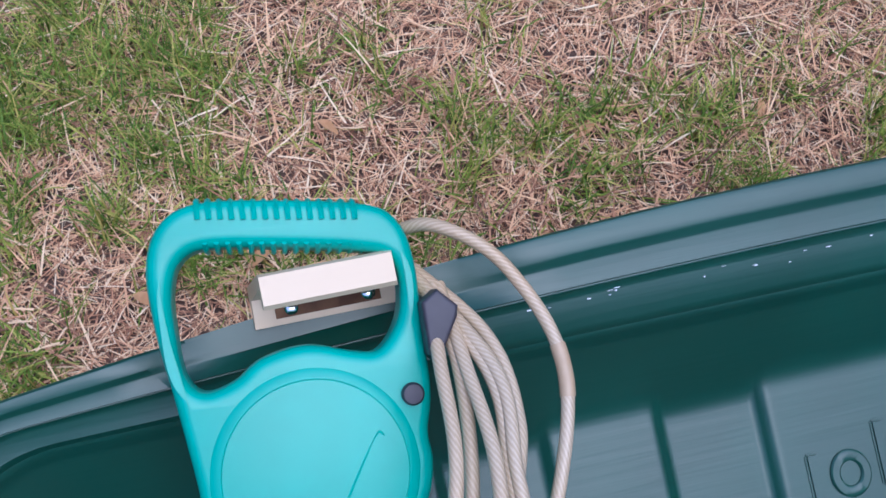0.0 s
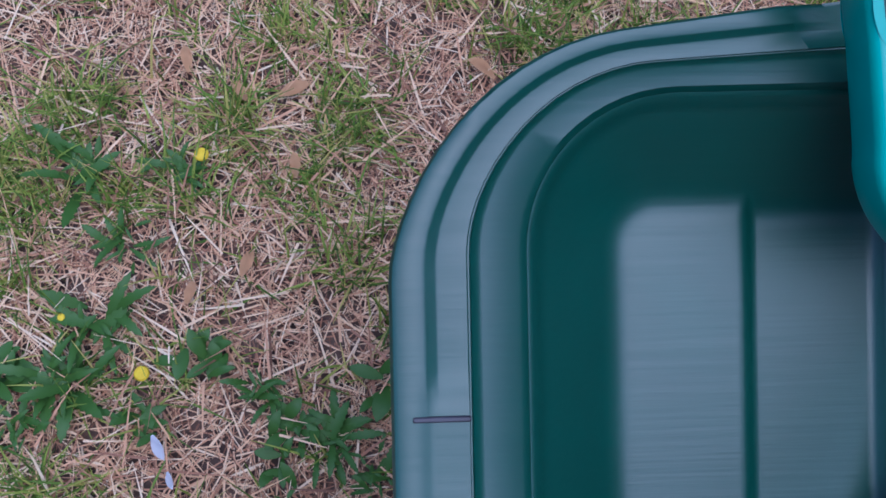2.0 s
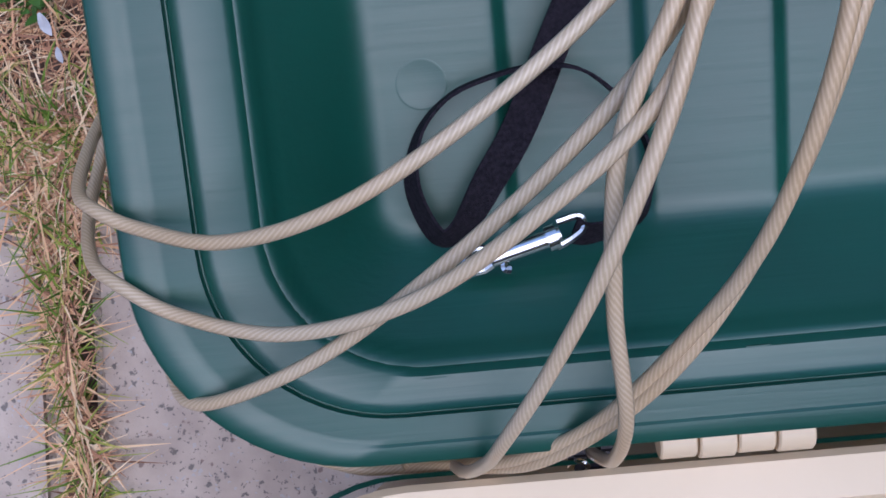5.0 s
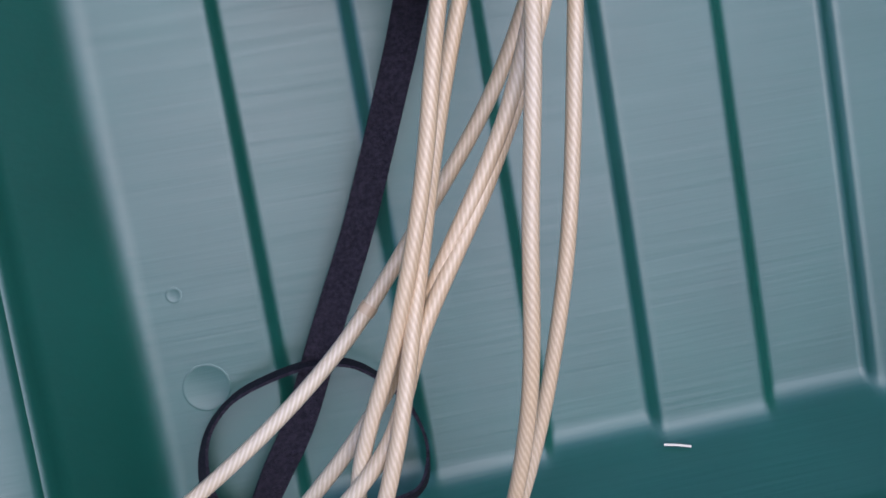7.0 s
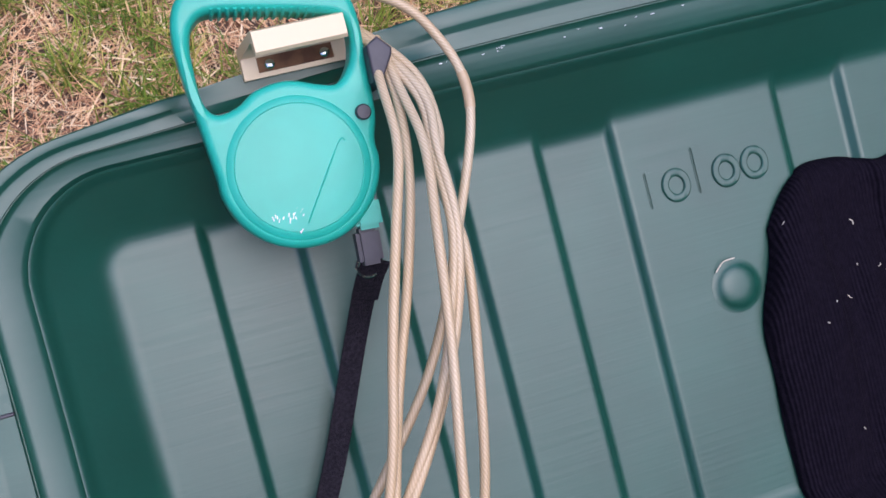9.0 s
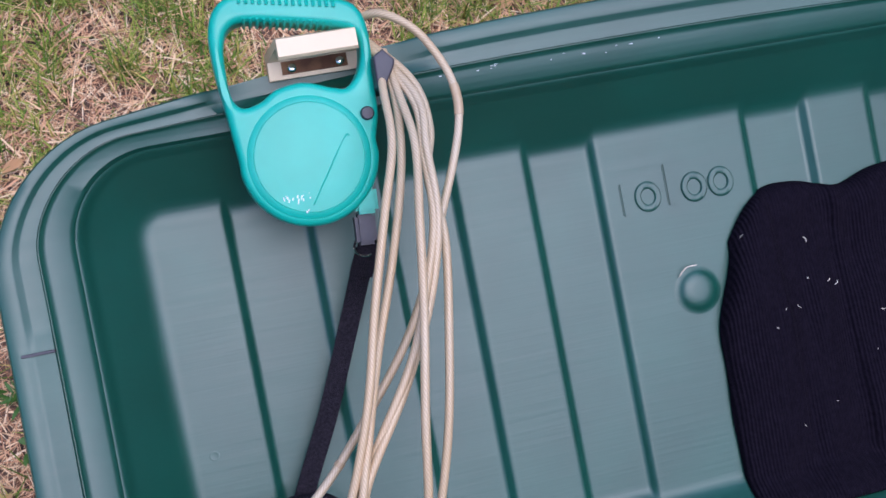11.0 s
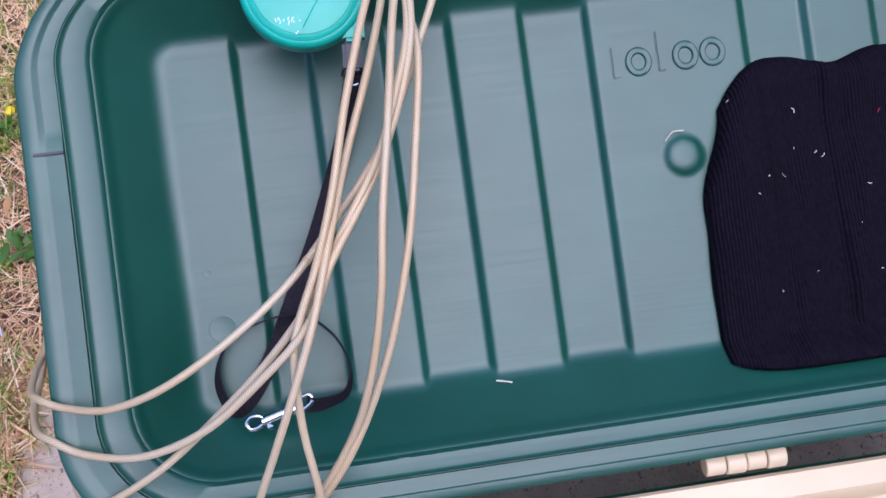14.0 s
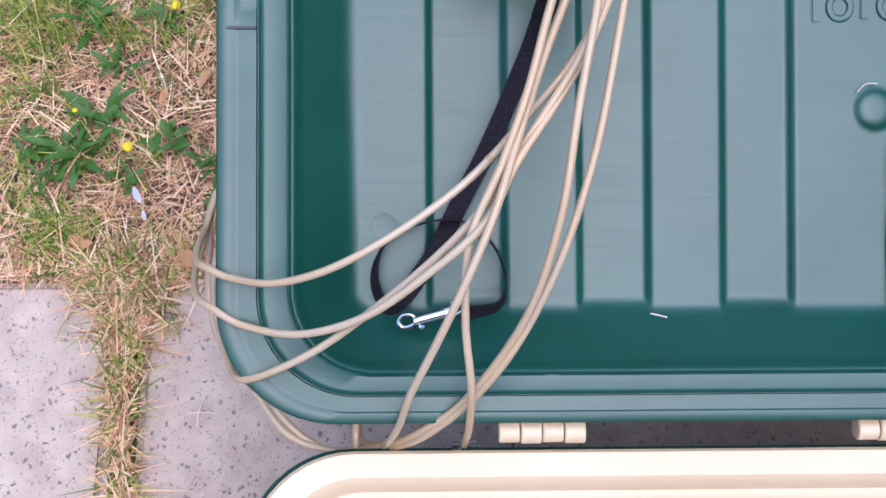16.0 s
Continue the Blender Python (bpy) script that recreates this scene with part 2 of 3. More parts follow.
def box(x0, x1, y0, y1, z0, z1, bevel=0.0, seg=2):
    bm = bmesh.new()
    bmesh.ops.create_cube(bm, size=1, matrix=Matrix.Translation(((x0 + x1) / 2, (y0 + y1) / 2, (z0 + z1) / 2)) @ Matrix.Diagonal((x1 - x0, y1 - y0, z1 - z0, 1)))
    if bevel:
        bmesh.ops.bevel(bm, geom=bm.edges[:], offset=bevel, segments=seg, affect="EDGES")
    return bm


def lathe(profile, centre, sides=40):
    """A turned shape about the z axis: profile of (radius, z)."""
    cx, cy = centre
    return loft([[(cx + r * math.cos(2 * math.pi * i / sides), cy + r * math.sin(2 * math.pi * i / sides), z) for i in range(sides)] for r, z in profile], True, True)


def plate(loops, z0, z1, bevel):
    """A flat plate with rounded edges from closed outlines; the first is its rim, the others are holes."""
    cu = bpy.data.curves.new("outline", "CURVE")
    cu.dimensions, cu.fill_mode = "2D", "BOTH"
    cu.extrude, cu.bevel_depth, cu.bevel_resolution, cu.offset = (z1 - z0) / 2 - bevel, bevel, 3, -bevel
    for pts in loops:
        s = cu.splines.new("POLY")
        s.points.add(len(pts) - 1)
        for q, (x, y) in zip(s.points, pts):
            q.co = (x, y, 0, 1)
        s.use_cyclic_u = True
    ob = bpy.data.objects.new("outline", cu)
    scene.collection.objects.link(ob)
    me = bpy.data.meshes.new_from_object(ob.evaluated_get(bpy.context.evaluated_depsgraph_get()))
    bpy.data.objects.remove(ob)
    bpy.data.curves.remove(cu)
    bm = bmesh.new()
    bm.from_mesh(me)
    bmesh.ops.remove_doubles(bm, verts=bm.verts, dist=0.0002)
    bmesh.ops.translate(bm, verts=bm.verts, vec=(0, 0, (z0 + z1) / 2))
    bpy.data.meshes.remove(me)
    return bm


def round_corners(pts, steps=6):
    """A closed outline, smoothed."""
    p = [Vector((x, y, 0)) for x, y in pts]
    n, out = len(p), []
    for i in range(n):
        a, b, c, d = p[i - 1], p[i], p[(i + 1) % n], p[(i + 2) % n]
        for s in range(steps):
            t = s / steps
            q = 0.5 * (2 * b + (c - a) * t + (2 * a - 5 * b + 4 * c - d) * t * t + (3 * b - a - 3 * c + d) * t ** 3)
            out.append((q.x, q.y))
    return out


# ---- ground ----
LAWN = 0.222
bm = bmesh.new()
bmesh.ops.create_grid(bm, x_segments=60, y_segments=60, size=150)
loose(part("ground", bm, SOIL, None, m=pose(0.4, 1, -0.012)), "dry brown soil of a thin lawn, reaching far", "ground", kind="structure")


def slab(x0, x1, y0, y1):
    b = box(x0, x1, y0, y1, -0.06, 0.004)
    es = [e for e in b.edges if all(v.co.z > 0 for v in e.verts)]
    bmesh.ops.bevel(b, geom=es, offset=0.012, segments=3, affect="EDGES")
    return b


pav = thing("pavement", (0, 0, 0), "pale pinkish concrete paving slabs with exposed aggregate", "pavement", kind="structure")
part("slab", slab(-0.180, 1.6, -1.6, LAWN), CONCRETE, pav, m=Matrix())
part("slab", slab(-1.9, -0.212, -1.6, LAWN - 0.012), CONCRETE, pav, m=Matrix())

rng = np.random.default_rng(5)


def fibres(name, mat, roots, length, width, lean, heading, curl, seg=3):
    """Many tapered blades in one mesh: arrays of roots (x, y, z), lengths, widths, lean from upright, heading and curl."""
    n = len(roots)
    t = np.linspace(0, 1, seg + 1)
    head = np.stack([np.cos(heading), np.sin(heading), np.zeros(n)], 1)
    side = np.stack([-np.sin(heading), np.cos(heading), np.zeros(n)], 1)
    pos = roots.copy()
    rows = []
    for i in range(seg + 1):
        w = width * (1 - 0.85 * t[i] ** 2)
        rows.append(np.stack([pos - side * w[:, None] / 2, pos + side * w[:, None] / 2], 1))
        a = lean + curl * t[i]
        pos = pos + (head * np.sin(a)[:, None] + np.array([0, 0, 1.0]) * np.cos(a)[:, None]) * (length / seg)[:, None]
        pos[:, 2] = np.maximum(pos[:, 2], roots[:, 2] + 0.001 * i)
    v = np.stack(rows, 1).reshape(-1, 3)
    base = np.arange(n)[:, None] * (2 * (seg + 1))
    quads = np.concatenate([base + np.array([2 * i, 2 * i + 1, 2 * i + 3, 2 * i + 2]) for i in range(seg)], 1).reshape(-1)
    me = bpy.data.meshes.new(name)
    me.vertices.add(len(v))
    me.vertices.foreach_set("co", v.astype(np.float32).ravel())
    f = len(quads) // 4
    me.loops.add(len(quads))
    me.loops.foreach_set("vertex_index", quads.astype(np.int32))
    me.polygons.add(f)
    me.polygons.foreach_set("loop_start", np.arange(0, 4 * f, 4, dtype=np.int32))
    me.update()
    me.validate()
    return finish(me, name, mat, None, "", Matrix(), 0)


def patch(x, y):
    """How green the lawn is here, 0 to 1."""
    return noise.noise(Vector((x * 3.6, y * 3.6, 4.0))) * 0.6 + noise.noise(Vector((x * 13, y * 13, 1.0))) * 0.65


def scatter(n, x0, x1, y0, y1):
    return np.stack([rng.uniform(x0, x1, n), rng.uniform(y0, y1, n), np.full(n, -0.008)], 1)


def near_crack(n):
    """Roots in the joint between the slabs, wide at the lawn and narrow away from it."""
    y = LAWN + 0.01 - rng.uniform(0, 1, n) ** 2.2 * 0.36
    half = 0.006 + 0.085 * np.clip((y - LAWN + 0.18) / 0.18, 0, 1) ** 1.3
    return np.stack([-0.199 + rng.normal(0, 0.42, n) * half + 0.1 * np.clip(0.05 - y, 0, 0.2), y, np.full(n, -0.003)], 1)


# thatch: a fine mat below, longer straws over it, thickest where the lawn is seen close
fine = np.concatenate([scatter(76000, -0.6, 1.5, LAWN - 0.004, 1.35), scatter(26000, -1.4, 2.4, LAWN, 2.6), scatter(42000, -5, 4.3, LAWN, 5.8), scatter(2600, -0.7, 1.2, LAWN - 0.012, LAWN + 0.012), near_crack(1000)])
fine[:, 2] += rng.uniform(0, 0.010, len(fine)) + 0.012 * (fine[:, 1] < LAWN + 0.001)
long = np.concatenate([scatter(5200, -0.6, 1.5, LAWN + 0.012, 1.35), near_crack(420)])
long[:, 2] += rng.uniform(0.008, 0.022, len(long))
dry = np.concatenate([fine, long])
n, k = len(fine), len(long)
size = np.concatenate([rng.uniform(0.012, 0.045, n), rng.uniform(0.03, 0.085, k)])
wide = np.concatenate([rng.uniform(0.0008, 0.0022, n), rng.uniform(0.0011, 0.0030, k)])
n = len(dry)
loose(fibres("dry_grass", STRAW, dry, size, wide, rng.normal(1.38, 0.24, n), rng.uniform(0, 6.283, n), rng.normal(0.12, 0.4, n)),
      "matted tan and pinkish dead grass thatch", "dry grass", kind="stuff")

tufts = []
for x, y, z in np.concatenate([scatter(5200, -0.6, 1.5, LAWN + 0.015, 1.35), scatter(2600, -1.4, 2.4, 1.3, 2.6), scatter(5000, -5, 4.3, LAWN + 0.1, 5.8)]):
    g = patch(x, y)
    if g > 0.07 or rng.random() < 0.12:
        k = int(4 + 18 * max(0, g + 0.1) + rng.integers(0, 7))
        tufts.append(np.stack([rng.normal(x, 0.009, k), rng.normal(y, 0.009, k), np.full(k, z)], 1))
tufts.append(near_crack(640))
blades = np.concatenate(tufts)
n = len(blades)
loose(fibres("grass", BLADE, blades, rng.uniform(0.025, 0.08, n), rng.uniform(0.0013, 0.0032, n), np.abs(rng.normal(0.55, 0.4, n)), rng.uniform(0, 6.283, n), rng.normal(0.7, 0.5, n), 4),
      "thin green grass blades in loose tufts", "grass", kind="stuff")


def leaf(length, width, lift, lobes=0, seg=7):
    """A leaf from the origin along x, cupped, with a toothed edge if it has lobes."""
    b = bmesh.new()
    rows = []
    for i in range(seg + 1):
        t = i / seg
        w = width / 2 * math.sin(math.pi * min(1, 0.08 + t * 0.92)) ** 0.8 * (0.75 + 0.5 * t)
        if lobes and i % 2:
            w *= 0.7
        z = lift * math.sin(t * math.pi * 0.75)
        rows.append([b.verts.new((t * length, s * w, z + 0.25 * abs(s) * w)) for s in (-1, 0, 1)])
    for p, q in zip(rows, rows[1:]):
        for i in range(2):
            b.faces.new((p[i], p[i + 1], q[i + 1], q[i]))
    return b


def joined(pieces):
    out = bmesh.new()
    for b, m in pieces:
        me = bpy.data.meshes.new("piece")
        b.to_mesh(me)
        b.free()
        me.transform(m)
        out.from_mesh(me)
        bpy.data.meshes.remove(me)
    return out


def weed(x, y, leaves, size, lobes, flowers=(), bloom=1.0):
    root = thing("dandelion" if lobes else "broadleaf_weed", (x, y, 0), "low green broad-leaved weed growing in the dry lawn", "weed", "weeds in the lawn")
    for i in range(int(leaves * 2.2)):
        a = 137.5 * i + rng.uniform(-30, 30)
        ln = size * rng.uniform(0.3, 1.05)
        part("leaf", leaf(ln, ln * rng.uniform(0.17, 0.30) * (1 if lobes else 1.6), ln * rng.uniform(0.05, 0.3), lobes, 14 if lobes else 8), WEED, root, m=pose(x + rng.normal(0, 0.009), y + rng.normal(0, 0.009), rng.uniform(0.006, 0.016), rng.uniform(-15, 15), rng.uniform(-26, 4), a), smooth=60)
    for dx, dy, h in flowers:
        fl = part("flower_head", lathe([(0.003, 0), (0.006, 0.003), (0.0072, 0.006), (0.006, 0.008), (0.002, 0.009)], (0, 0), 18), YELLOW, root, "small round yellow flower head", m=pose(x + dx, y + dy, h) @ Matrix.Scale(bloom, 4))
        part("stem", tube([(dx * 0.3, dy * 0.3, 0.0), (dx * 0.8, dy * 0.8, h * 0.6), (dx, dy, h)], 0.0016, 6, 4), WEED, root, m=pose(x, y, 0))


weed(-0.285, 0.385, 17, 0.052, 1, [(0.070, 0.003, 0.022)])
weed(-0.262, 0.440, 9, 0.062, 1, [(-0.030, 0.004, 0.020)], 0.5)
weed(-0.185, 0.596, 7, 0.040, 1, [(0.018, 0.006, 0.024)])
weed(-0.280, 0.590, 9, 0.062, 1)
for wx, wy, wl, ws, wb in ((-0.040, 0.325, 13, 0.042, 1), (-0.090, 0.300, 6, 0.030, 0), (0.009, 0.374, 6, 0.040, 0), (-0.163, 0.408, 8, 0.032, 0), (-0.004, 0.288, 9, 0.034, 1),
                           (-0.112, 0.372, 9, 0.034, 1), (-0.345, 0.395, 9, 0.038, 0), (-0.325, 0.345, 8, 0.034, 1), (-0.215, 0.345, 7, 0.030, 0), (-0.235, 0.520, 7, 0.036, 1), (-0.075, 0.335, 8, 0.03, 0)):
    weed(wx, wy, wl, ws, wb)


def dead_leaf(x, y, size, turn, tip=8):
    b = leaf(size, size * 0.42, size * 0.22, 0, 8)
    bmesh.ops.solidify(b, geom=b.faces[:], thickness=0.0008)
    ob = part("dead_leaf", b, DEAD, None, m=pose(x, y, 0.014, tip, -tip, turn), smooth=60)
    loose(ob, "curled dry brown leaf lying on the dead grass", "leaf", "fallen leaves")


for lx, ly, ls, lt in ((-0.152, 0.241, 0.052, -17), (-0.150, 0.240, 0.030, 28), (-0.285, 0.268, 0.036, -32), (-0.278, 0.250, 0.030, 12), (-0.077, 0.582, 0.026, 95), (-0.094, 0.672, 0.034, 15), (-0.185, 0.699, 0.028, 100),
                       (-0.126, 0.666, 0.026, 130), (-0.180, 0.456, 0.024, 70), (-0.129, 0.482, 0.028, 65), (0.126, 0.688, 0.034, 150), (0.227, 0.716, 0.030, 40), (0.62, 0.80, 0.03, 20), (0.35, 0.86, 0.028, 140), (0.85, 0.78, 0.026, 75)):
    dead_leaf(lx, ly, ls, lt)

for sx, sy, sl, st in ((-0.205, 0.333, 0.026, -62), (-0.190, 0.300, 0.017, -70)):
    b = leaf(sl, sl * 0.38, 0.004, 0, 6)
    bmesh.ops.solidify(b, geom=b.faces[:], thickness=0.001)
    loose(part("litter_scrap", b, WHITE, None, m=pose(sx, sy, 0.02, 6, 4, st), smooth=60), "small torn white scrap lying in the weeds", "litter", "white scraps")
for sx, sy, sl, st in ((-0.118, 0.036, 0.045, -3), (-0.104, 0.020, 0.040, 78), (-0.372, 0.170, 0.035, -80), (-0.135, 0.125, 0.032, 88)):
    a = radians(st)
    ob = part("straw", tube([(0, 0, 0.0056), (0.5 * sl * math.cos(a + 0.1), 0.5 * sl * math.sin(a + 0.1), 0.0075), (sl * math.cos(a), sl * math.sin(a), 0.0056)], 0.0009, 6, 4), LINT, None, m=pose(sx, sy, 0))
    loose(ob, "short pale dry straw lying on the paving", "straw", "straws on the paving")

# unseen plain walls, added to block low sky and darken the lid's reflections
BLOCK_GREY = material("block_grey", (0.06, 0.055, 0.05), 0.8, (0.08, 0.075, 0.07), 6)
BLOCK_GREEN = material("hedge", (0.02, 0.035, 0.015), 0.9, (0.05, 0.07, 0.03), 5, bump=0.5, bump_scale=30)
loose(part("sky_block_south", box(-6, 4.4, -3.2, -3.0, -0.05, 3.6), BLOCK_GREY, None, m=Matrix()), "plain dark grey wall, unseen, added to block low sky", "wall", kind="structure")
loose(part("sky_block_north", box(-6, 4.4, 6.0, 6.3, -0.05, 4.6), BLOCK_GREEN, None, m=Matrix()), "tall dark green wall, unseen, added to block low sky", "hedge", kind="structure")
loose(part("sky_block_west", box(-6.3, -6.0, -3.2, 6.3, -0.05, 4.4), BLOCK_GREEN, None, m=Matrix()), "tall dark green wall, unseen, added to block low sky", "hedge", kind="structure")
loose(part("sky_block_east", box(4.4, 4.7, -3.2, 6.3, -0.05, 4.8), BLOCK_GREEN, None, m=Matrix()), "tall dark green wall, unseen, added to block low sky", "hedge", kind="structure")

# ---- cooler ----
cooler = thing("cooler", (0.579, -0.3, 0.004), "large cream chest cooler with its green lid folded open", "cooler")
X0, X1, Y0, Y1 = 0.006, 1.152, -0.053, 0.474
IX0, IX1, IY0, IY1, IR = 0.069, 1.089, -0.011, 0.413, 0.068
MID = 0.579
LINES = [0.1825, 0.249, 0.316, 0.377, 0.444, 0.505]
LINES = LINES + [2 * MID - x for x in reversed(LINES)]


def smooth_step(a, b, x):
    t = min(1, max(0, (x - a) / (b - a)))
    return t * t * (3 - 2 * t)


def floor_height(x):
    """The lid's ribbed floor: raised and sunken bands in turn."""
    h = 0.0
    for i, e in enumerate(LINES):
        s = smooth_step(e - 0.0035, e + 0.0035, x)
        h += s if i % 2 else -s
    return -0.0562 + 0.0062 * h


def inside(x, y):
    """How far a place lies within the rim's inner edge."""
    cx, cy = (IX0 + IX1) / 2, (IY0 + IY1) / 2
    qx, qy = abs(x - cx) - (IX1 - IX0) / 2 + IR, abs(y - cy) - (IY1 - IY0) / 2 + IR
    return IR - math.hypot(max(qx, 0), max(qy, 0)) - min(max(qx, qy), 0)


def rise(y):
    """The rim stands a little higher towards the hinges."""
    return 0.012 * max(0, 1 - y / 0.25)


def bow(x, y):
    """The front edge is bowed outwards in the middle."""
    return -0.031 * ((x - MID) / 0.45) ** 2 * smooth_step(0.25, 0.42, y)


def lid_height(x, y):
    d = inside(x, y)
    wall = rise(y) - 0.013 - 0.006 * smooth_step(-0.002, 0.006, d) - max(0, d - 0.002) * (0.87 + rise(y) * 18)
    f = floor_height(x)
    k = 0.007
    t = max(0, k - abs(wall - f)) / k
    return max(wall, f) + t * t * k * 0.25


bm = bmesh.new()
nx, ny = 400, 150
grid = [[bm.verts.new((IX0 - 0.004 + (IX1 - IX0 + 0.008) * i / nx, IY0 - 0.004 + (IY1 - IY0 + 0.008) * j / ny, 0)) for j in range(ny + 1)] for i in range(nx + 1)]
for col in grid:
    for v in col:
        v.co.z = lid_height(v.co.x, v.co.y) if inside(v.co.x, v.co.y) > -0.02 else -0.02
for i in range(nx):
    for j in range(ny):
        q = [grid[i][j], grid[i + 1][j], grid[i + 1][j + 1], grid[i][j + 1]]
        if min(inside(v.co.x, v.co.y) for v in q) > -0.006:
            bm.faces.new(q)
bmesh.ops.delete(bm, geom=[v for v in bm.verts if not v.link_faces], context="VERTS")

# the rim: from outside inwards, (share of the way in, height)
RIM = [(0.0, -0.012), (0.0, -0.003), (0.02, -0.0008), (0.05, 0.0), (0.22, 0.0), (0.25, -0.0006), (0.31, -0.0030), (0.335, -0.0034), (0.53, -0.0034), (0.540, -0.0046), (0.550, -0.0046), (0.56, -0.0036),
       (0.60, -0.0062), (0.64, -0.0070), (0.90, -0.0090), (0.96, -0.0120), (1.0, -0.017), (1.03, -0.024)]


def dense(x0, x1, y0, y1, r, k=14, m=40):
    """A rounded rectangle with points along its straight sides as well."""
    pts, out, n = rounded(x0, x1, y0, y1, r, k), [], 4 * (k + 1)
    for i, p in enumerate(pts):
        out.append(p)
        if i % (k + 1) == k:
            q = pts[(i + 1) % n]
            out += [(p[0] + (q[0] - p[0]) * j / m, p[1] + (q[1] - p[1]) * j / m) for j in range(1, m)]
    return out


def rim_ring(u, z):
    """One line of the rim; the outer step runs along the front alone, and drops away at the latches."""
    out = []
    for x, y in dense(*[a + (b - a) * u for a, b in ((X0, IX0), (X1, IX1), (Y0, IY0), (Y1, IY1), (0.1, IR))]):
        h = z
        if 0.22 < u < 0.535:
            f = smooth_step(0.283, 0.297, y)
            h = z * f - 0.001 * (1 - f)
        if u < 0.34 and y > 0.42:
            w = min(abs(x - 0.275), abs(x - (2 * MID - 0.275)))
            h = min(h, -0.0120) if w < 0.077 else h
            h = min(h, -0.020) if w < 0.077 and u == 0.0 and z < -0.01 else h
        out.append((x, y + bow(x, y) * max(0, 1 - u), h + rise(y)))
    return out


lid = part("lid", bm, GREEN, cooler, "dark green moulded lid, folded back, ribbed inner face up", smooth=50)
shell = [[(x, y + bow(x, y), z + rise(y)) for x, y in dense(X0 + g, X1 - g, Y0 + g, Y1 - g, 0.1 - g * 0.5)] for g, z in ((0.03, -0.088), (0.02, -0.086), (0.012, -0.078), (0.004, -0.03), (0.003, -0.013))]
rim = part("rim", loft(shell + [rim_ring(u, z) for u, z in RIM], True), GREEN, lid, smooth=35)
for sx in (X0 + 0.009, X1 - 0.034):
    part("seam", box(sx, sx + 0.025, 0.2735, 0.276, -0.007, 0.0008, 0.0006, 1), CHARCOAL, lid, "short dark moulding seam across the rim")

# worn logo in relief: plain bars and rings
for bx, by, h in ((0.527, 0.3045, 0.030), (0.5705, 0.311, 0.038)):
    part("logo_bar", box(bx - 0.004, bx + 0.004, by - h / 2, by + h / 2, -0.060, -0.0543, 0.0012), GREEN, lid, "raised plain bar of a moulded logo")
for bx, by in ((0.5485, 0.3035), (0.5935, 0.3045), (0.6195, 0.305)):
    ring = []
    for rr, z in ((0.0125, -0.06), (0.0125, -0.0552), (0.0115, -0.0543), (0.0075, -0.0543), (0.0065, -0.0552), (0.0065, -0.06)):
        ring.append([(bx + rr * math.cos(2 * math.pi * i / 28), by + rr * 1.1 * math.sin(2 * math.pi * i / 28), z) for i in range(28)])
    part("logo_ring", loft(ring), GREEN, lid, "raised plain ring of a moulded logo")
part("moulding_gate", lathe([(0.0225, -0.06), (0.0222, -0.0560), (0.0185, -0.0556), (0.0165, -0.0538), (0.0125, -0.0518), (0.007, -0.0512), (0.002, -0.0511)], (MID, 0.2125), 40), GREEN, lid, "round moulded boss with a pale trimmed edge")
part("gate_trim", tube([(0.563, 0.2275, -0.0545), (0.570, 0.2345, -0.052), (0.581, 0.2350, -0.0535)], 0.0005, 6, 5), LINT, lid, "pale plastic flash on the boss")
for cx, cy, rr in ((0.143, 0.111, 0.0125), (0.136, 0.1615, 0.0042)):
    part("ejector_mark", lathe([(rr, -0.058), (rr, -0.0561), (rr - 0.0006, -0.05595), (rr - 0.0013, -0.0561)], (cx, cy), 36), GREEN, lid)


def latch(x0, x1):
    """A channel-shaped cream latch standing up from the front rim."""
    prof = [(0.4500, -0.0115), (0.4498, -0.0075), (0.4640, -0.0045), (0.4660, 0.0385), (0.4580, 0.0392), (0.4562, 0.0420), (0.4580, 0.0450), (0.4712, 0.0450), (0.4727, 0.0415), (0.4715, -0.0100), (0.470, -0.0115)]
    b = loft([[(x + side * (0.045 - z) * 0.13, y, z) for y, z in prof] for x, side in ((x0, -1), (x0 + 0.0008, -1), (x1 - 0.0008, 1), (x1, 1))], True, True)
    ob = part("latch", b, CREAM, lid, "cream latch folded up, rust-stained inside", smooth=30)
    part("latch_stain", box(x0 + 0.004, x1 - 0.004, 0.4530, 0.4632, -0.0068, -0.0046), RUST, ob)
    part("latch_stain", box(x0 + 0.004, x1 - 0.004, 0.4655, 0.4662, -0.0033, 0.022), RUST, ob)
    for sx in (x0 + 0.012, x1 - 0.010):
        part("screw", lathe([(0.0035, -0.0055), (0.0035, -0.0025), (0.002, -0.0013)], (sx, 0.4570), 16), CHROME, ob)
    part("catch", box((x0 + x1) / 2 - 0.01, (x0 + x1) / 2 + 0.01, 0.459, 0.4675, 0.0185, 0.0285, 0.0015), CREAM, ob)
    return ob


latch(0.243, 0.3035)
latch(2 * MID - 0.3035, 2 * MID - 0.243)


def hinge(x0):
    """Three cream knuckles on one pin between lid and body."""
    h = part("hinge", box(x0, x0 + 0.073, -0.056, -0.050, -0.030, -0.008, 0.001), CREAM, lid, "cream plastic hinge")
    for i in range(4):
        a = x0 + 0.0185 * i
        r = 0.0105 if i % 2 else 0.0095
        b = loft([[(x, -0.0645 + rr * math.cos(2 * math.pi * j / 20), -0.016 + rr * math.sin(2 * math.pi * j / 20)) for j in range(20)] for x, rr in ((a, r - 0.001), (a + 0.001, r), (a + 0.0165, r), (a + 0.0175, r - 0.001))], True, True)
        part("knuckle", b, CREAM, h)


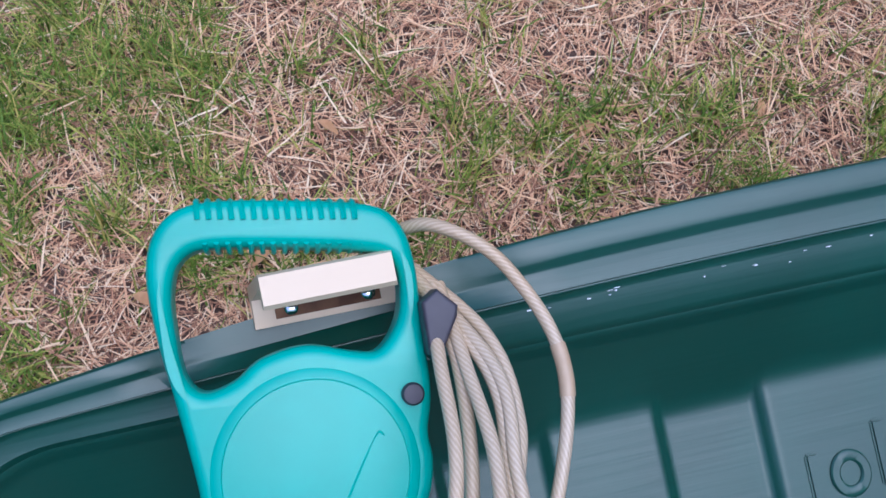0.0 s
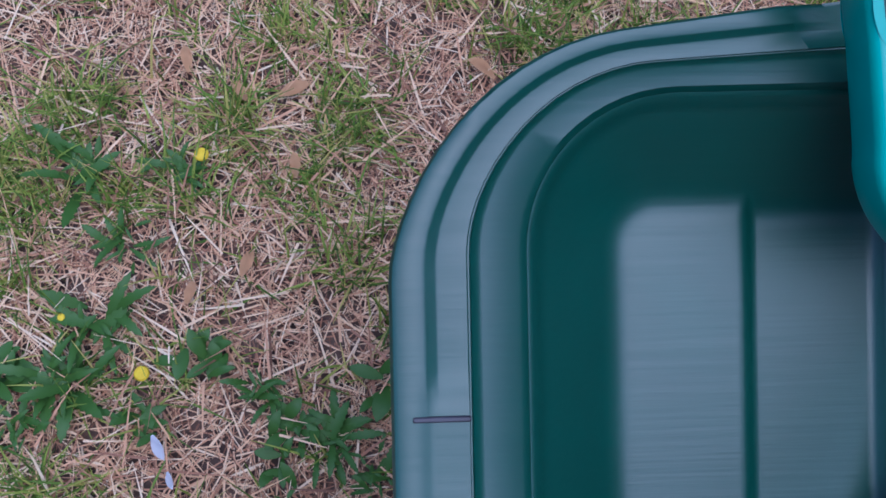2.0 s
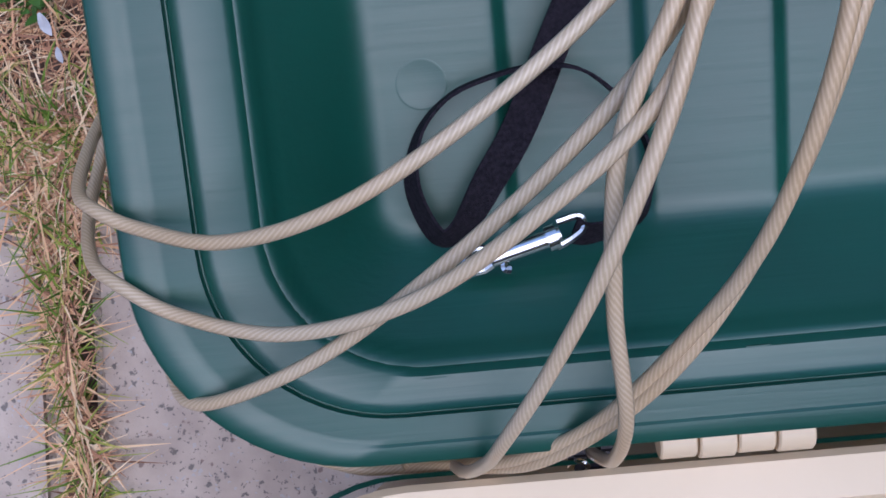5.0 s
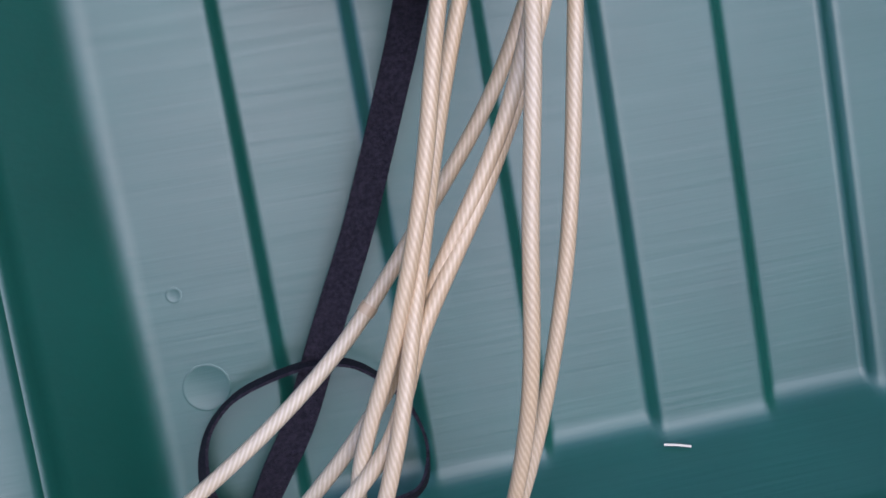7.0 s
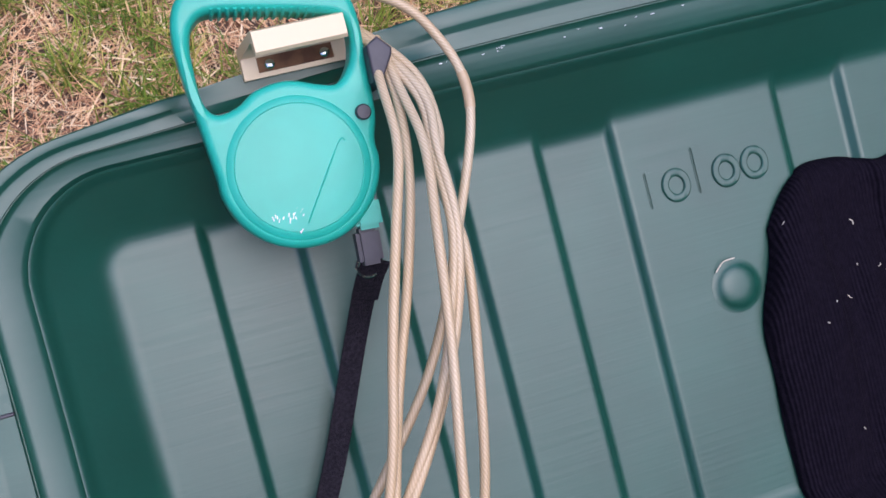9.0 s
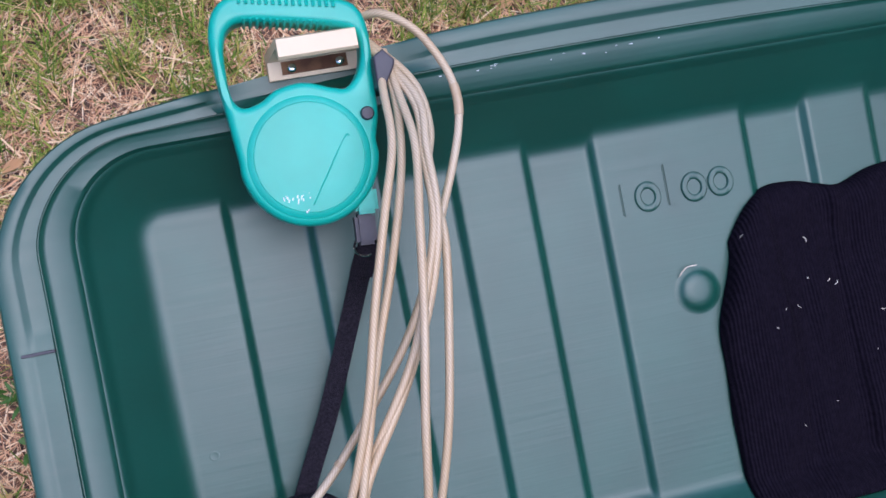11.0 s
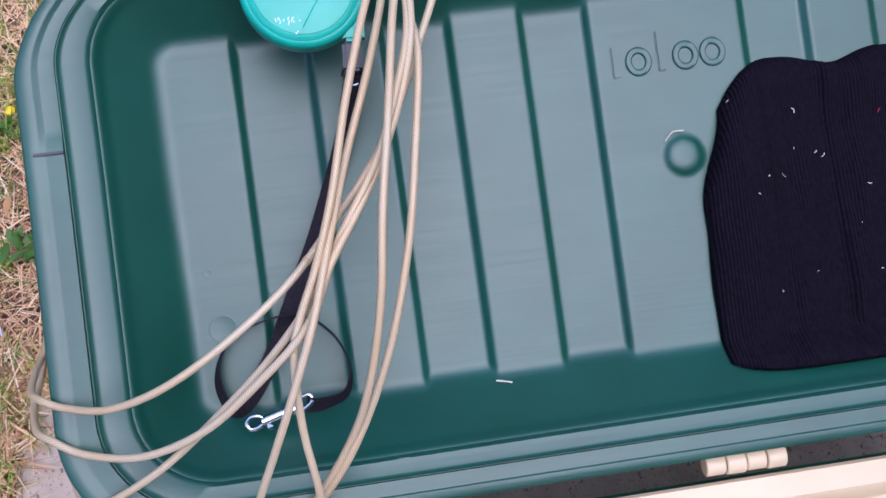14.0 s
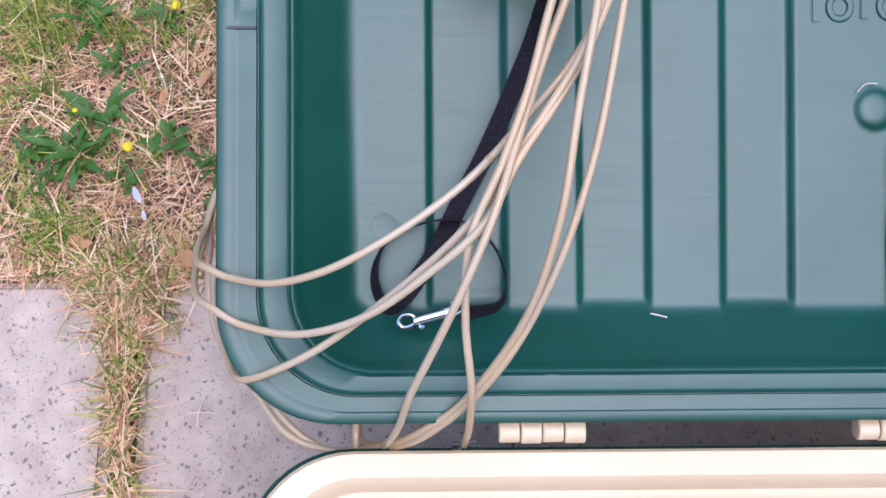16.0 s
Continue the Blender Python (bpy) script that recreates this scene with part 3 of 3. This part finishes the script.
for hx in (0.240, 0.5445, 0.848):
    hinge(hx)

# body: an open box with a wide rounded rim
BZ = 0.402
BX0, BX1, BY0, BY1 = 0.026, 1.132, -0.595, -0.068


def body_ring(g, z, r):
    return [(x, y, z) for x, y in rounded(BX0 + g, BX1 - g, BY0 + g, BY1 - g, r, k=12)]


rings = [body_ring(0.03, 0.004, 0.06), body_ring(0.022, 0.012, 0.07), body_ring(0.008, BZ - 0.03, 0.085), body_ring(0.004, BZ - 0.012, 0.09), body_ring(0.001, BZ - 0.004, 0.09), body_ring(0.004, BZ, 0.088),
         body_ring(0.024, BZ + 0.001, 0.072), body_ring(0.029, BZ - 0.004, 0.068), body_ring(0.034, BZ - 0.02, 0.064), body_ring(0.046, BZ - 0.024, 0.055), body_ring(0.05, BZ - 0.03, 0.05), body_ring(0.06, 0.06, 0.04), body_ring(0.075, 0.045, 0.03)]
part("body", loft(rings, True, True), CREAM, cooler, "cream body, open and empty", m=Matrix(), smooth=40)
part("gasket_edge", loft([body_ring(-0.001, BZ - 0.0215, 0.09), body_ring(-0.003, BZ - 0.020, 0.09), body_ring(-0.003, BZ - 0.016, 0.09), body_ring(-0.001, BZ - 0.0145, 0.09)]), GREEN, cooler, "dark green band under the rim", m=Matrix())

# ---- leash ----
LEASH = LID @ Matrix.Translation((0.2525, 0.3830, 0.0435)) @ pose(0, 0, 0, 2, 0.8, -3.8) @ Matrix.Scale(0.950, 4) @ Matrix.Translation((-0.2595, -0.3775, -0.0505))
leash = thing("retractable_leash", LID @ Vector((0.259, 0.375, 0.02)), "teal retractable dog leash hung over the cooler's latch", "leash")
DC, DR = (0.2595, 0.3765), 0.0555
arc = [(DC[0] + DR * math.cos(radians(a)), DC[1] + DR * math.sin(radians(a))) for a in range(10, -191, -12)]
outer = arc + [(0.1985, 0.418), (0.1935, 0.450), (0.1925, 0.480), (0.2005, 0.4995), (0.219, 0.5080), (0.258, 0.5050), (0.298, 0.4985), (0.3125, 0.4885), (0.3180, 0.469), (0.3180, 0.435), (0.3180, 0.405)]
hole = [(0.2025, 0.452), (0.2040, 0.430), (0.2115, 0.4195), (0.226, 0.4225), (0.240, 0.4315), (0.262, 0.4350), (0.284, 0.4290), (0.296, 0.4285), (0.3065, 0.442), (0.3095, 0.460), (0.3055, 0.4715), (0.292, 0.4765), (0.255, 0.4825), (0.220, 0.4860), (0.2075, 0.4800), (0.2030, 0.467)]
part("housing", plate([round_corners(outer), round_corners(hole)], 0.018, 0.048, 0.006), TEAL, leash, "teal plastic case with a loop handle", m=LEASH, smooth=50)
part("disc", lathe([(0.0495, 0.040), (0.0495, 0.0476), (0.0475, 0.0490), (0.044, 0.0498), (0.0437, 0.0496), (0.0433, 0.0500), (0.03, 0.0512), (0.002, 0.0517)], (DC[0] - 0.0005, DC[1] - 0.001), 64), TEAL, leash, "round domed reel cover", m=LEASH, smooth=30)
part("mould_line", tube([(0.2575, 0.338, 0.0506), (0.2715, 0.3615, 0.0513), (0.288, 0.3885, 0.0506), (0.2925, 0.3885, 0.0502)], 0.0007, 6, 8), TEAL, leash, m=LEASH)
for i in range(15):
    gx = 0.219 + 0.0052 * i
    gy = 0.5075 - (gx - 0.222) * 0.115
    part("grip_ridge", tube([(gx, gy + 0.0012, 0.026), (gx, gy + 0.0014, 0.040), (gx, gy - 0.003, 0.0475), (gx, gy - 0.008, 0.0483)], 0.0016, 6, 4), TEAL, leash, m=LEASH)
    part("grip_ridge", tube([(gx + 0.002, gy - 0.0225, 0.026), (gx + 0.002, gy - 0.0225, 0.040), (gx + 0.002, gy - 0.0190, 0.0470)], 0.0014, 6, 4), TEAL, leash, m=LEASH)
part("button", lathe([(0.0055, 0.044), (0.0055, 0.0505), (0.0045, 0.0518), (0.001, 0.0521)], (0.3085, 0.4055), 24), CHARCOAL, leash, "round charcoal lock button", m=LEASH)
part("brake_lever", plate([[(0.3165, 0.448), (0.3245, 0.4535), (0.3335, 0.4445), (0.3325, 0.4395), (0.3215, 0.4195), (0.3170, 0.4235)]], 0.028, 0.062, 0.002), CHARCOAL, leash, "charcoal thumb brake", m=LEASH, smooth=30)
part("nozzle_base", box(0.2905, 0.3095, 0.326, 0.348, 0.024, 0.044, 0.003), TEAL, leash, m=LEASH)
part("nozzle", box(0.2895, 0.3065, 0.301, 0.327, 0.022, 0.040, 0.003), CHARCOAL, leash, "charcoal cord outlet", m=LEASH)
ringpts = [(0.2905, 0.307, 0.026), (0.2885, 0.300, 0.022), (0.2925, 0.2935, 0.018), (0.3005, 0.2925, 0.018), (0.3065, 0.299, 0.022), (0.3055, 0.307, 0.026)]
part("d_ring", tube(ringpts, 0.0014, 8, 6), CHROME, leash, "shiny steel ring", m=LEASH)
strap = [(0.2880, 0.3095, 0.0150, 0), (0.2835, 0.3015, 0.004, 0), (0.2775, 0.284, -0.018, 0), (0.2700, 0.262, -0.036, 0.1), (0.2576, 0.2319, -0.044, 0.1), (0.2453, 0.2031, -0.047, 0.1), (0.2308, 0.1715, -0.048, 0.1), (0.2098, 0.1316, -0.047, 0.1), (0.1876, 0.0874, -0.046, 0.1), (0.1719, 0.0645, -0.043, 0.2),
         (0.1560, 0.0430, -0.036, 0.5), (0.1440, 0.0400, -0.038, 0.6), (0.1345, 0.0629, -0.044, 0.7), (0.1393, 0.0877, -0.044, 0.9), (0.1547, 0.1046, -0.042, 1), (0.1757, 0.1125, -0.041, 1), (0.1985, 0.1157, -0.040, 1), (0.2199, 0.1110, -0.041, 1), (0.2390, 0.0922, -0.043, 1), (0.2481, 0.0707, -0.044, 1), (0.2481, 0.0534, -0.042, 0.9), (0.2402, 0.0402, -0.036, 0.7), (0.2178, 0.0356, -0.033, 0.5), (0.2080, 0.0380, -0.030, 0.4)]
part("strap", ribbon(strap, 0.0165, 0.0016), NYLON, leash, "black woven nylon strap")
part("strap_fold", ribbon([(0.2885, 0.3105, 0.0185, 0), (0.2838, 0.3015, 0.0072, 0), (0.2785, 0.2860, -0.0125, 0)], 0.0185, 0.003), NYLON, leash)
HOOK = LID @ Matrix.Translation((-0.005, -0.003, -0.001))
hook = part("snap_hook", tube([(0.207, 0.0405, -0.027), (0.196, 0.0375, -0.027), (0.181, 0.0335, -0.027), (0.174, 0.0315, -0.027)], 0.0042, 12, 6), CHROME, leash, "chrome bolt snap hook", m=HOOK)
part("hook_bow", tube([(0.176, 0.0325, -0.027), (0.171, 0.0365, -0.027), (0.164, 0.036, -0.027), (0.1605, 0.031, -0.027), (0.163, 0.0265, -0.027), (0.169, 0.0265, -0.027), (0.174, 0.029, -0.027)], 0.0021, 8, 6), CHROME, hook, m=HOOK)
part("hook_slide", tube([(0.180, 0.033, -0.027), (0.1795, 0.027, -0.026), (0.1825, 0.026, -0.026)], 0.0024, 8, 4), CHROME, hook, m=HOOK)
part("hook_eye", tube([(0.2055, 0.0465, -0.027), (0.216, 0.0485, -0.027), (0.218, 0.043, -0.027), (0.213, 0.0385, -0.027), (0.205, 0.0345, -0.027)], 0.0020, 8, 6), CHROME, hook, m=HOOK)
part("hook_collar", tube([(0.2005, 0.0385, -0.027), (0.2055, 0.040, -0.027)], 0.0062, 14, 2), CHROME, hook, m=HOOK)

# ---- tie-out cable ----
cable = thing("tie_out_cable", LID @ Vector((0.32, 0.44, 0.03)), "coiled tan vinyl-coated steel tie-out cable draped across the lid", "cable")
CR = 0.0032


def strand(pts, name="loop"):
    return part(name, tube(pts, CR, 12, 14), CABLE, cable)


LONG = [(0.3020, 0.4810, 0.0140), (0.326, 0.4799, 0.0394), (0.3545, 0.4524, 0.0488), (0.3675, 0.3969, 0.058), (0.335, 0.3141, 0.0661), (0.2976, 0.2415, 0.0718), (0.2527, 0.1859, 0.0764), (0.2107, 0.1416, 0.0786), (0.1588, 0.1037, 0.0773), (0.1073, 0.0761, 0.0702), (0.0608, 0.0641, 0.0492), (0.0217, 0.0678, 0.0233), (0, 0.076, 0.012), (-0.013, 0.082, -0.010), (-0.0205, 0.096, -0.055), (-0.0235, 0.112, -0.1), (-0.0185, 0.139, -0.118), (0, 0.17, -0.125), (0.05, 0.2, -0.12)]
strand(LONG)
strand([(0.306, 0.4740, 0.0160), (0.3362, 0.4123, 0.0595), (0.3325, 0.3684, 0.0835), (0.328, 0.3176, 0.0995), (0.3104, 0.262, 0.1057), (0.2826, 0.2076, 0.108), (0.2467, 0.1538, 0.1106), (0.223, 0.1094, 0.1111), (0.1803, 0.0713, 0.0974), (0.1337, 0.0395, 0.0743), (0.0814, 0.0241, 0.0492), (0.033, 0.029, 0.024), (0.004, 0.043, 0.012), (-0.012, 0.051, -0.008), (-0.0235, 0.067, -0.05), (-0.0275, 0.09, -0.095), (-0.02, 0.14, -0.122), (0, 0.17, -0.13), (0.05, 0.2, -0.12)])
strand([(0.306, 0.4740, 0.0160), (0.3335, 0.4115, 0.0576), (0.33, 0.3672, 0.0811), (0.3254, 0.3197, 0.0985), (0.3099, 0.2725, 0.1071), (0.2892, 0.2242, 0.11), (0.2573, 0.1746, 0.108), (0.2273, 0.1274, 0.0975), (0.1906, 0.0875, 0.0835), (0.1438, 0.048, 0.0668), (0.0973, 0.0141, 0.0471), (0.0548, -0.0078, 0.0268), (0.027, -0.016, 0.008), (0.012, -0.008, -0.02), (-0.002, 0.02, -0.05), (-0.01, 0.05, -0.065), (-0.01, 0.08, -0.075), (-0.003, 0.115, -0.09), (0.006, 0.15, -0.1), (0.04, 0.18, -0.11)])
strand([(0.3212, 0.4529, 0.0311), (0.3217, 0.4116, 0.0551), (0.3135, 0.3619, 0.0752), (0.293, 0.2977, 0.0887), (0.2677, 0.2321, 0.0989), (0.2467, 0.1698, 0.1114), (0.2278, 0.112, 0.1179), (0.2056, 0.0597, 0.1101), (0.1846, 0.0149, 0.0905), (0.1663, -0.023, 0.0631), (0.157, -0.052, 0.022), (0.146, -0.074, -0.02), (0.137, -0.084, -0.06), (0.12, -0.082, -0.08), (0.115, -0.066, -0.1)])
strand([(0.3182, 0.4524, 0.0308), (0.3131, 0.4176, 0.0604), (0.3079, 0.3766, 0.0858), (0.2903, 0.3267, 0.1033), (0.2705, 0.2653, 0.1123), (0.2538, 0.2046, 0.1156), (0.2349, 0.1519, 0.1127), (0.2118, 0.0971, 0.1042), (0.2086, 0.0372, 0.0883), (0.2137, -0.0168, 0.0671), (0.2135, -0.052, 0.028), (0.2125, -0.072, -0.018), (0.2115, -0.086, -0.058)])
strand([(0.3237, 0.4528, 0.0304), (0.3244, 0.4144, 0.0588), (0.3242, 0.3734, 0.087), (0.3133, 0.3202, 0.1097), (0.3017, 0.2568, 0.1243), (0.2883, 0.1874, 0.1289), (0.2783, 0.1207, 0.122), (0.2636, 0.0625, 0.099), (0.2448, 0.018, 0.065), (0.2092, -0.0324, 0.0291), (0.176, -0.06, 0), (0.15, -0.077, -0.035), (0.1162, -0.0875, -0.06), (0.086, -0.0875, -0.066), (0.0512, -0.0735, -0.075), (0.0215, -0.036, -0.085), (-0.008, 0, -0.1), (-0.0215, 0.0331, -0.11), (-0.0245, 0.075, -0.115), (-0.02, 0.12, -0.12), (0, 0.16, -0.125)])
strand([(0.306, 0.4740, 0.0160), (0.3384, 0.4272, 0.0427), (0.3425, 0.3864, 0.0595), (0.3306, 0.3485, 0.0758), (0.3325, 0.3051, 0.0891), (0.3212, 0.2357, 0.094), (0.3053, 0.1572, 0.0907), (0.2804, 0.0792, 0.0799), (0.2487, 0.0148, 0.0614), (0.2172, -0.0286, 0.0358), (0.183, -0.061, 0.004), (0.155, -0.08, -0.035), (0.12, -0.091, -0.066), (0.0812, -0.0863, -0.072), (0.0463, -0.0585, -0.08), (0.03, -0.0284, -0.088), (0.01, 0, -0.095), (-0.002, 0.06, -0.1), (0, 0.12, -0.105), (0.03, 0.17, -0.115)])
strand([(0.118, -0.050, -0.09), (0.1165, -0.064, -0.062), (0.116, -0.089, -0.062), (0.115, -0.096, -0.10)])
run = curve_points(LONG, 14)


def along(place, back, forth):
    """A stretch of the longest loop about the point nearest to a place."""
    k = min(range(len(run)), key=lambda i: (run[i] - Vector(place)).length)
    return [tuple(p) for p in run[max(0, k - back):k + forth + 1]]


part("sleeve", tube(along((0.3715, 0.405, 0.045), 2, 3), 0.0037, 12, 4), SLEEVE, cable, "tan sleeve at a bend")
part("joint_band", tube(along((0.2275, 0.159, 0.08), 0, 1), 0.0037, 12, 2), SLEEVE, cable)
for dx, dy in ((-0.006, 0.0), (0.008, 0.002), (0.001, -0.007)):
    part("clamp", box(0.2115 + dx - 0.006, 0.2115 + dx + 0.006, -0.091 + dy, -0.079 + dy, -0.052, -0.042, 0.003), CHARCOAL, cable, "black plastic cable clamp")

part("clip", tube([(0.200, -0.089, -0.046), (0.204, -0.083, -0.040), (0.209, -0.086, -0.040), (0.2065, -0.092, -0.046)], 0.0015, 8, 5), CHROME, cable, "small shiny steel clip")

# ---- knit cap ----
def cap():
    """A flat rib-knit cap: wide hem, two soft corners at the crown."""
    bm2 = bmesh.new()
    nu, nv = 90, 90
    sheets = []
    for top in (1, 0):
        sheet = []
        for i in range(nu + 1):
            u = i / nu * 2 - 1
            col = []
            for j in range(nv + 1):
                v = j / nv
                crown = 0.288 - 0.012 * math.exp(-(u / 0.24) ** 2) - 0.045 * max(0, abs(u) - 0.5) ** 2 / 0.25
                half = 0.137 * (1 + 0.015 * math.sin(v * 3.1)) * (1 - 0.16 * smooth_step(0.6, 1.0, v))
                x = 0.726 + u * half + 0.004 * v + 0.004 * noise.noise(Vector((u * 2, v * 3, 7)))
                y = 0.006 + v * crown - 0.012 * abs(u) ** 6 * (1 - v) * -1
                edge = (1 - abs(u) ** 8) * (1 - (2 * v - 1) ** 10)
                fold = 0.009 * noise.noise(Vector((u * 2.2, v * 2.0, 3))) + 0.004 * noise.noise(Vector((u * 6, v * 5, 9)))
                pinch = -0.013 * math.exp(-((u + 0.1) / 0.3) ** 2 - ((v - 0.82) / 0.14) ** 2) + 0.007 * math.exp(-((u + 0.45 - v * 0.3) / 0.12) ** 2)
                z = lid_height(x, y) + 0.002 + (0.0005 + max(0, edge) ** 0.5 * (0.021 + fold + pinch) if top else 0)
                col.append(bm2.verts.new((x, y, z)))
            sheet.append(col)
        for i in range(nu):
            for j in range(nv):
                bm2.faces.new((sheet[i][j], sheet[i + 1][j], sheet[i + 1][j + 1], sheet[i][j + 1]))
        sheets.append(sheet)
    a, b = sheets
    for i in range(nu):
        bm2.faces.new((a[i][0], a[i + 1][0], b[i + 1][0], b[i][0]))
        bm2.faces.new((a[i][nv], a[i + 1][nv], b[i + 1][nv], b[i][nv]))
    for j in range(nv):
        bm2.faces.new((a[0][j], a[0][j + 1], b[0][j + 1], b[0][j]))
        bm2.faces.new((a[nu][j], a[nu][j + 1], b[nu][j + 1], b[nu][j]))
    return bm2


hat = thing("knit_cap", LID @ Vector((0.722, 0.16, -0.055)), "dark navy knitted cap flecked with lint, lying flat in the lid", "hat")
part("knit", cap(), KNIT, hat, smooth=60)
for i in range(24):
    fx, fy = rng.uniform(0.61, 0.845), rng.uniform(0.05, 0.26)
    ln, a = rng.uniform(0.0006, 0.003), rng.uniform(0, 6.28)
    fz = lid_height(fx, fy) + 0.0262
    p = [(fx, fy, fz), (fx + ln * math.cos(a), fy + ln * math.sin(a), fz + 0.0008), (fx + ln * math.cos(a + 0.3) * 1.8, fy + ln * math.sin(a + 0.3) * 1.8, fz)]
    part("lint", tube(p, rng.uniform(0.00025, 0.0005), 5, 3), RED if i == 7 else LINT, hat)

loose(part("straw", tube([(0.3765, 0.0325, -0.0475), (0.383, 0.0312, -0.0465), (0.3905, 0.0293, -0.045)], 0.0007, 6, 4), LINT), "short pale dry straw lying in the lid", "straw")

for i in range(16):
    sx = 0.37 + 0.2 * rng.random() ** 1.3
    sy = 0.4325 + rng.normal(0, 0.0016)
    sl = rng.uniform(0.0006, 0.0035)
    part("scuff_glint", box(sx, sx + sl, sy, sy + rng.uniform(0.0002, 0.0007), -0.0066, -0.0058), WHITE, lid)
# white flecks on the disc: scratches plus its speckled highlight, put in as colour
for i in range(22):
    sx, sy, a = rng.normal(0.248, 0.005), rng.normal(0.342, 0.004), rng.uniform(0.6, 1.8)
    sl = rng.uniform(0.0008, 0.004)
    part("scuff_glint", tube([(sx, sy, 0.0508), (sx + sl * math.cos(a), sy + sl * math.sin(a), 0.0509)], rng.uniform(0.00025, 0.0005), 5, 1), WHITE, leash, m=LEASH)
for hx, hy in ((0.132, -0.0215), (0.2785, -0.0200), (0.0465, 0.060)):
    for i in range(3):
        part("mould_tick", box(hx, hx + 0.011, hy + 0.0025 * i, hy + 0.0025 * i + 0.0006, -0.008, rise(hy) - 0.0090), GREEN, lid)
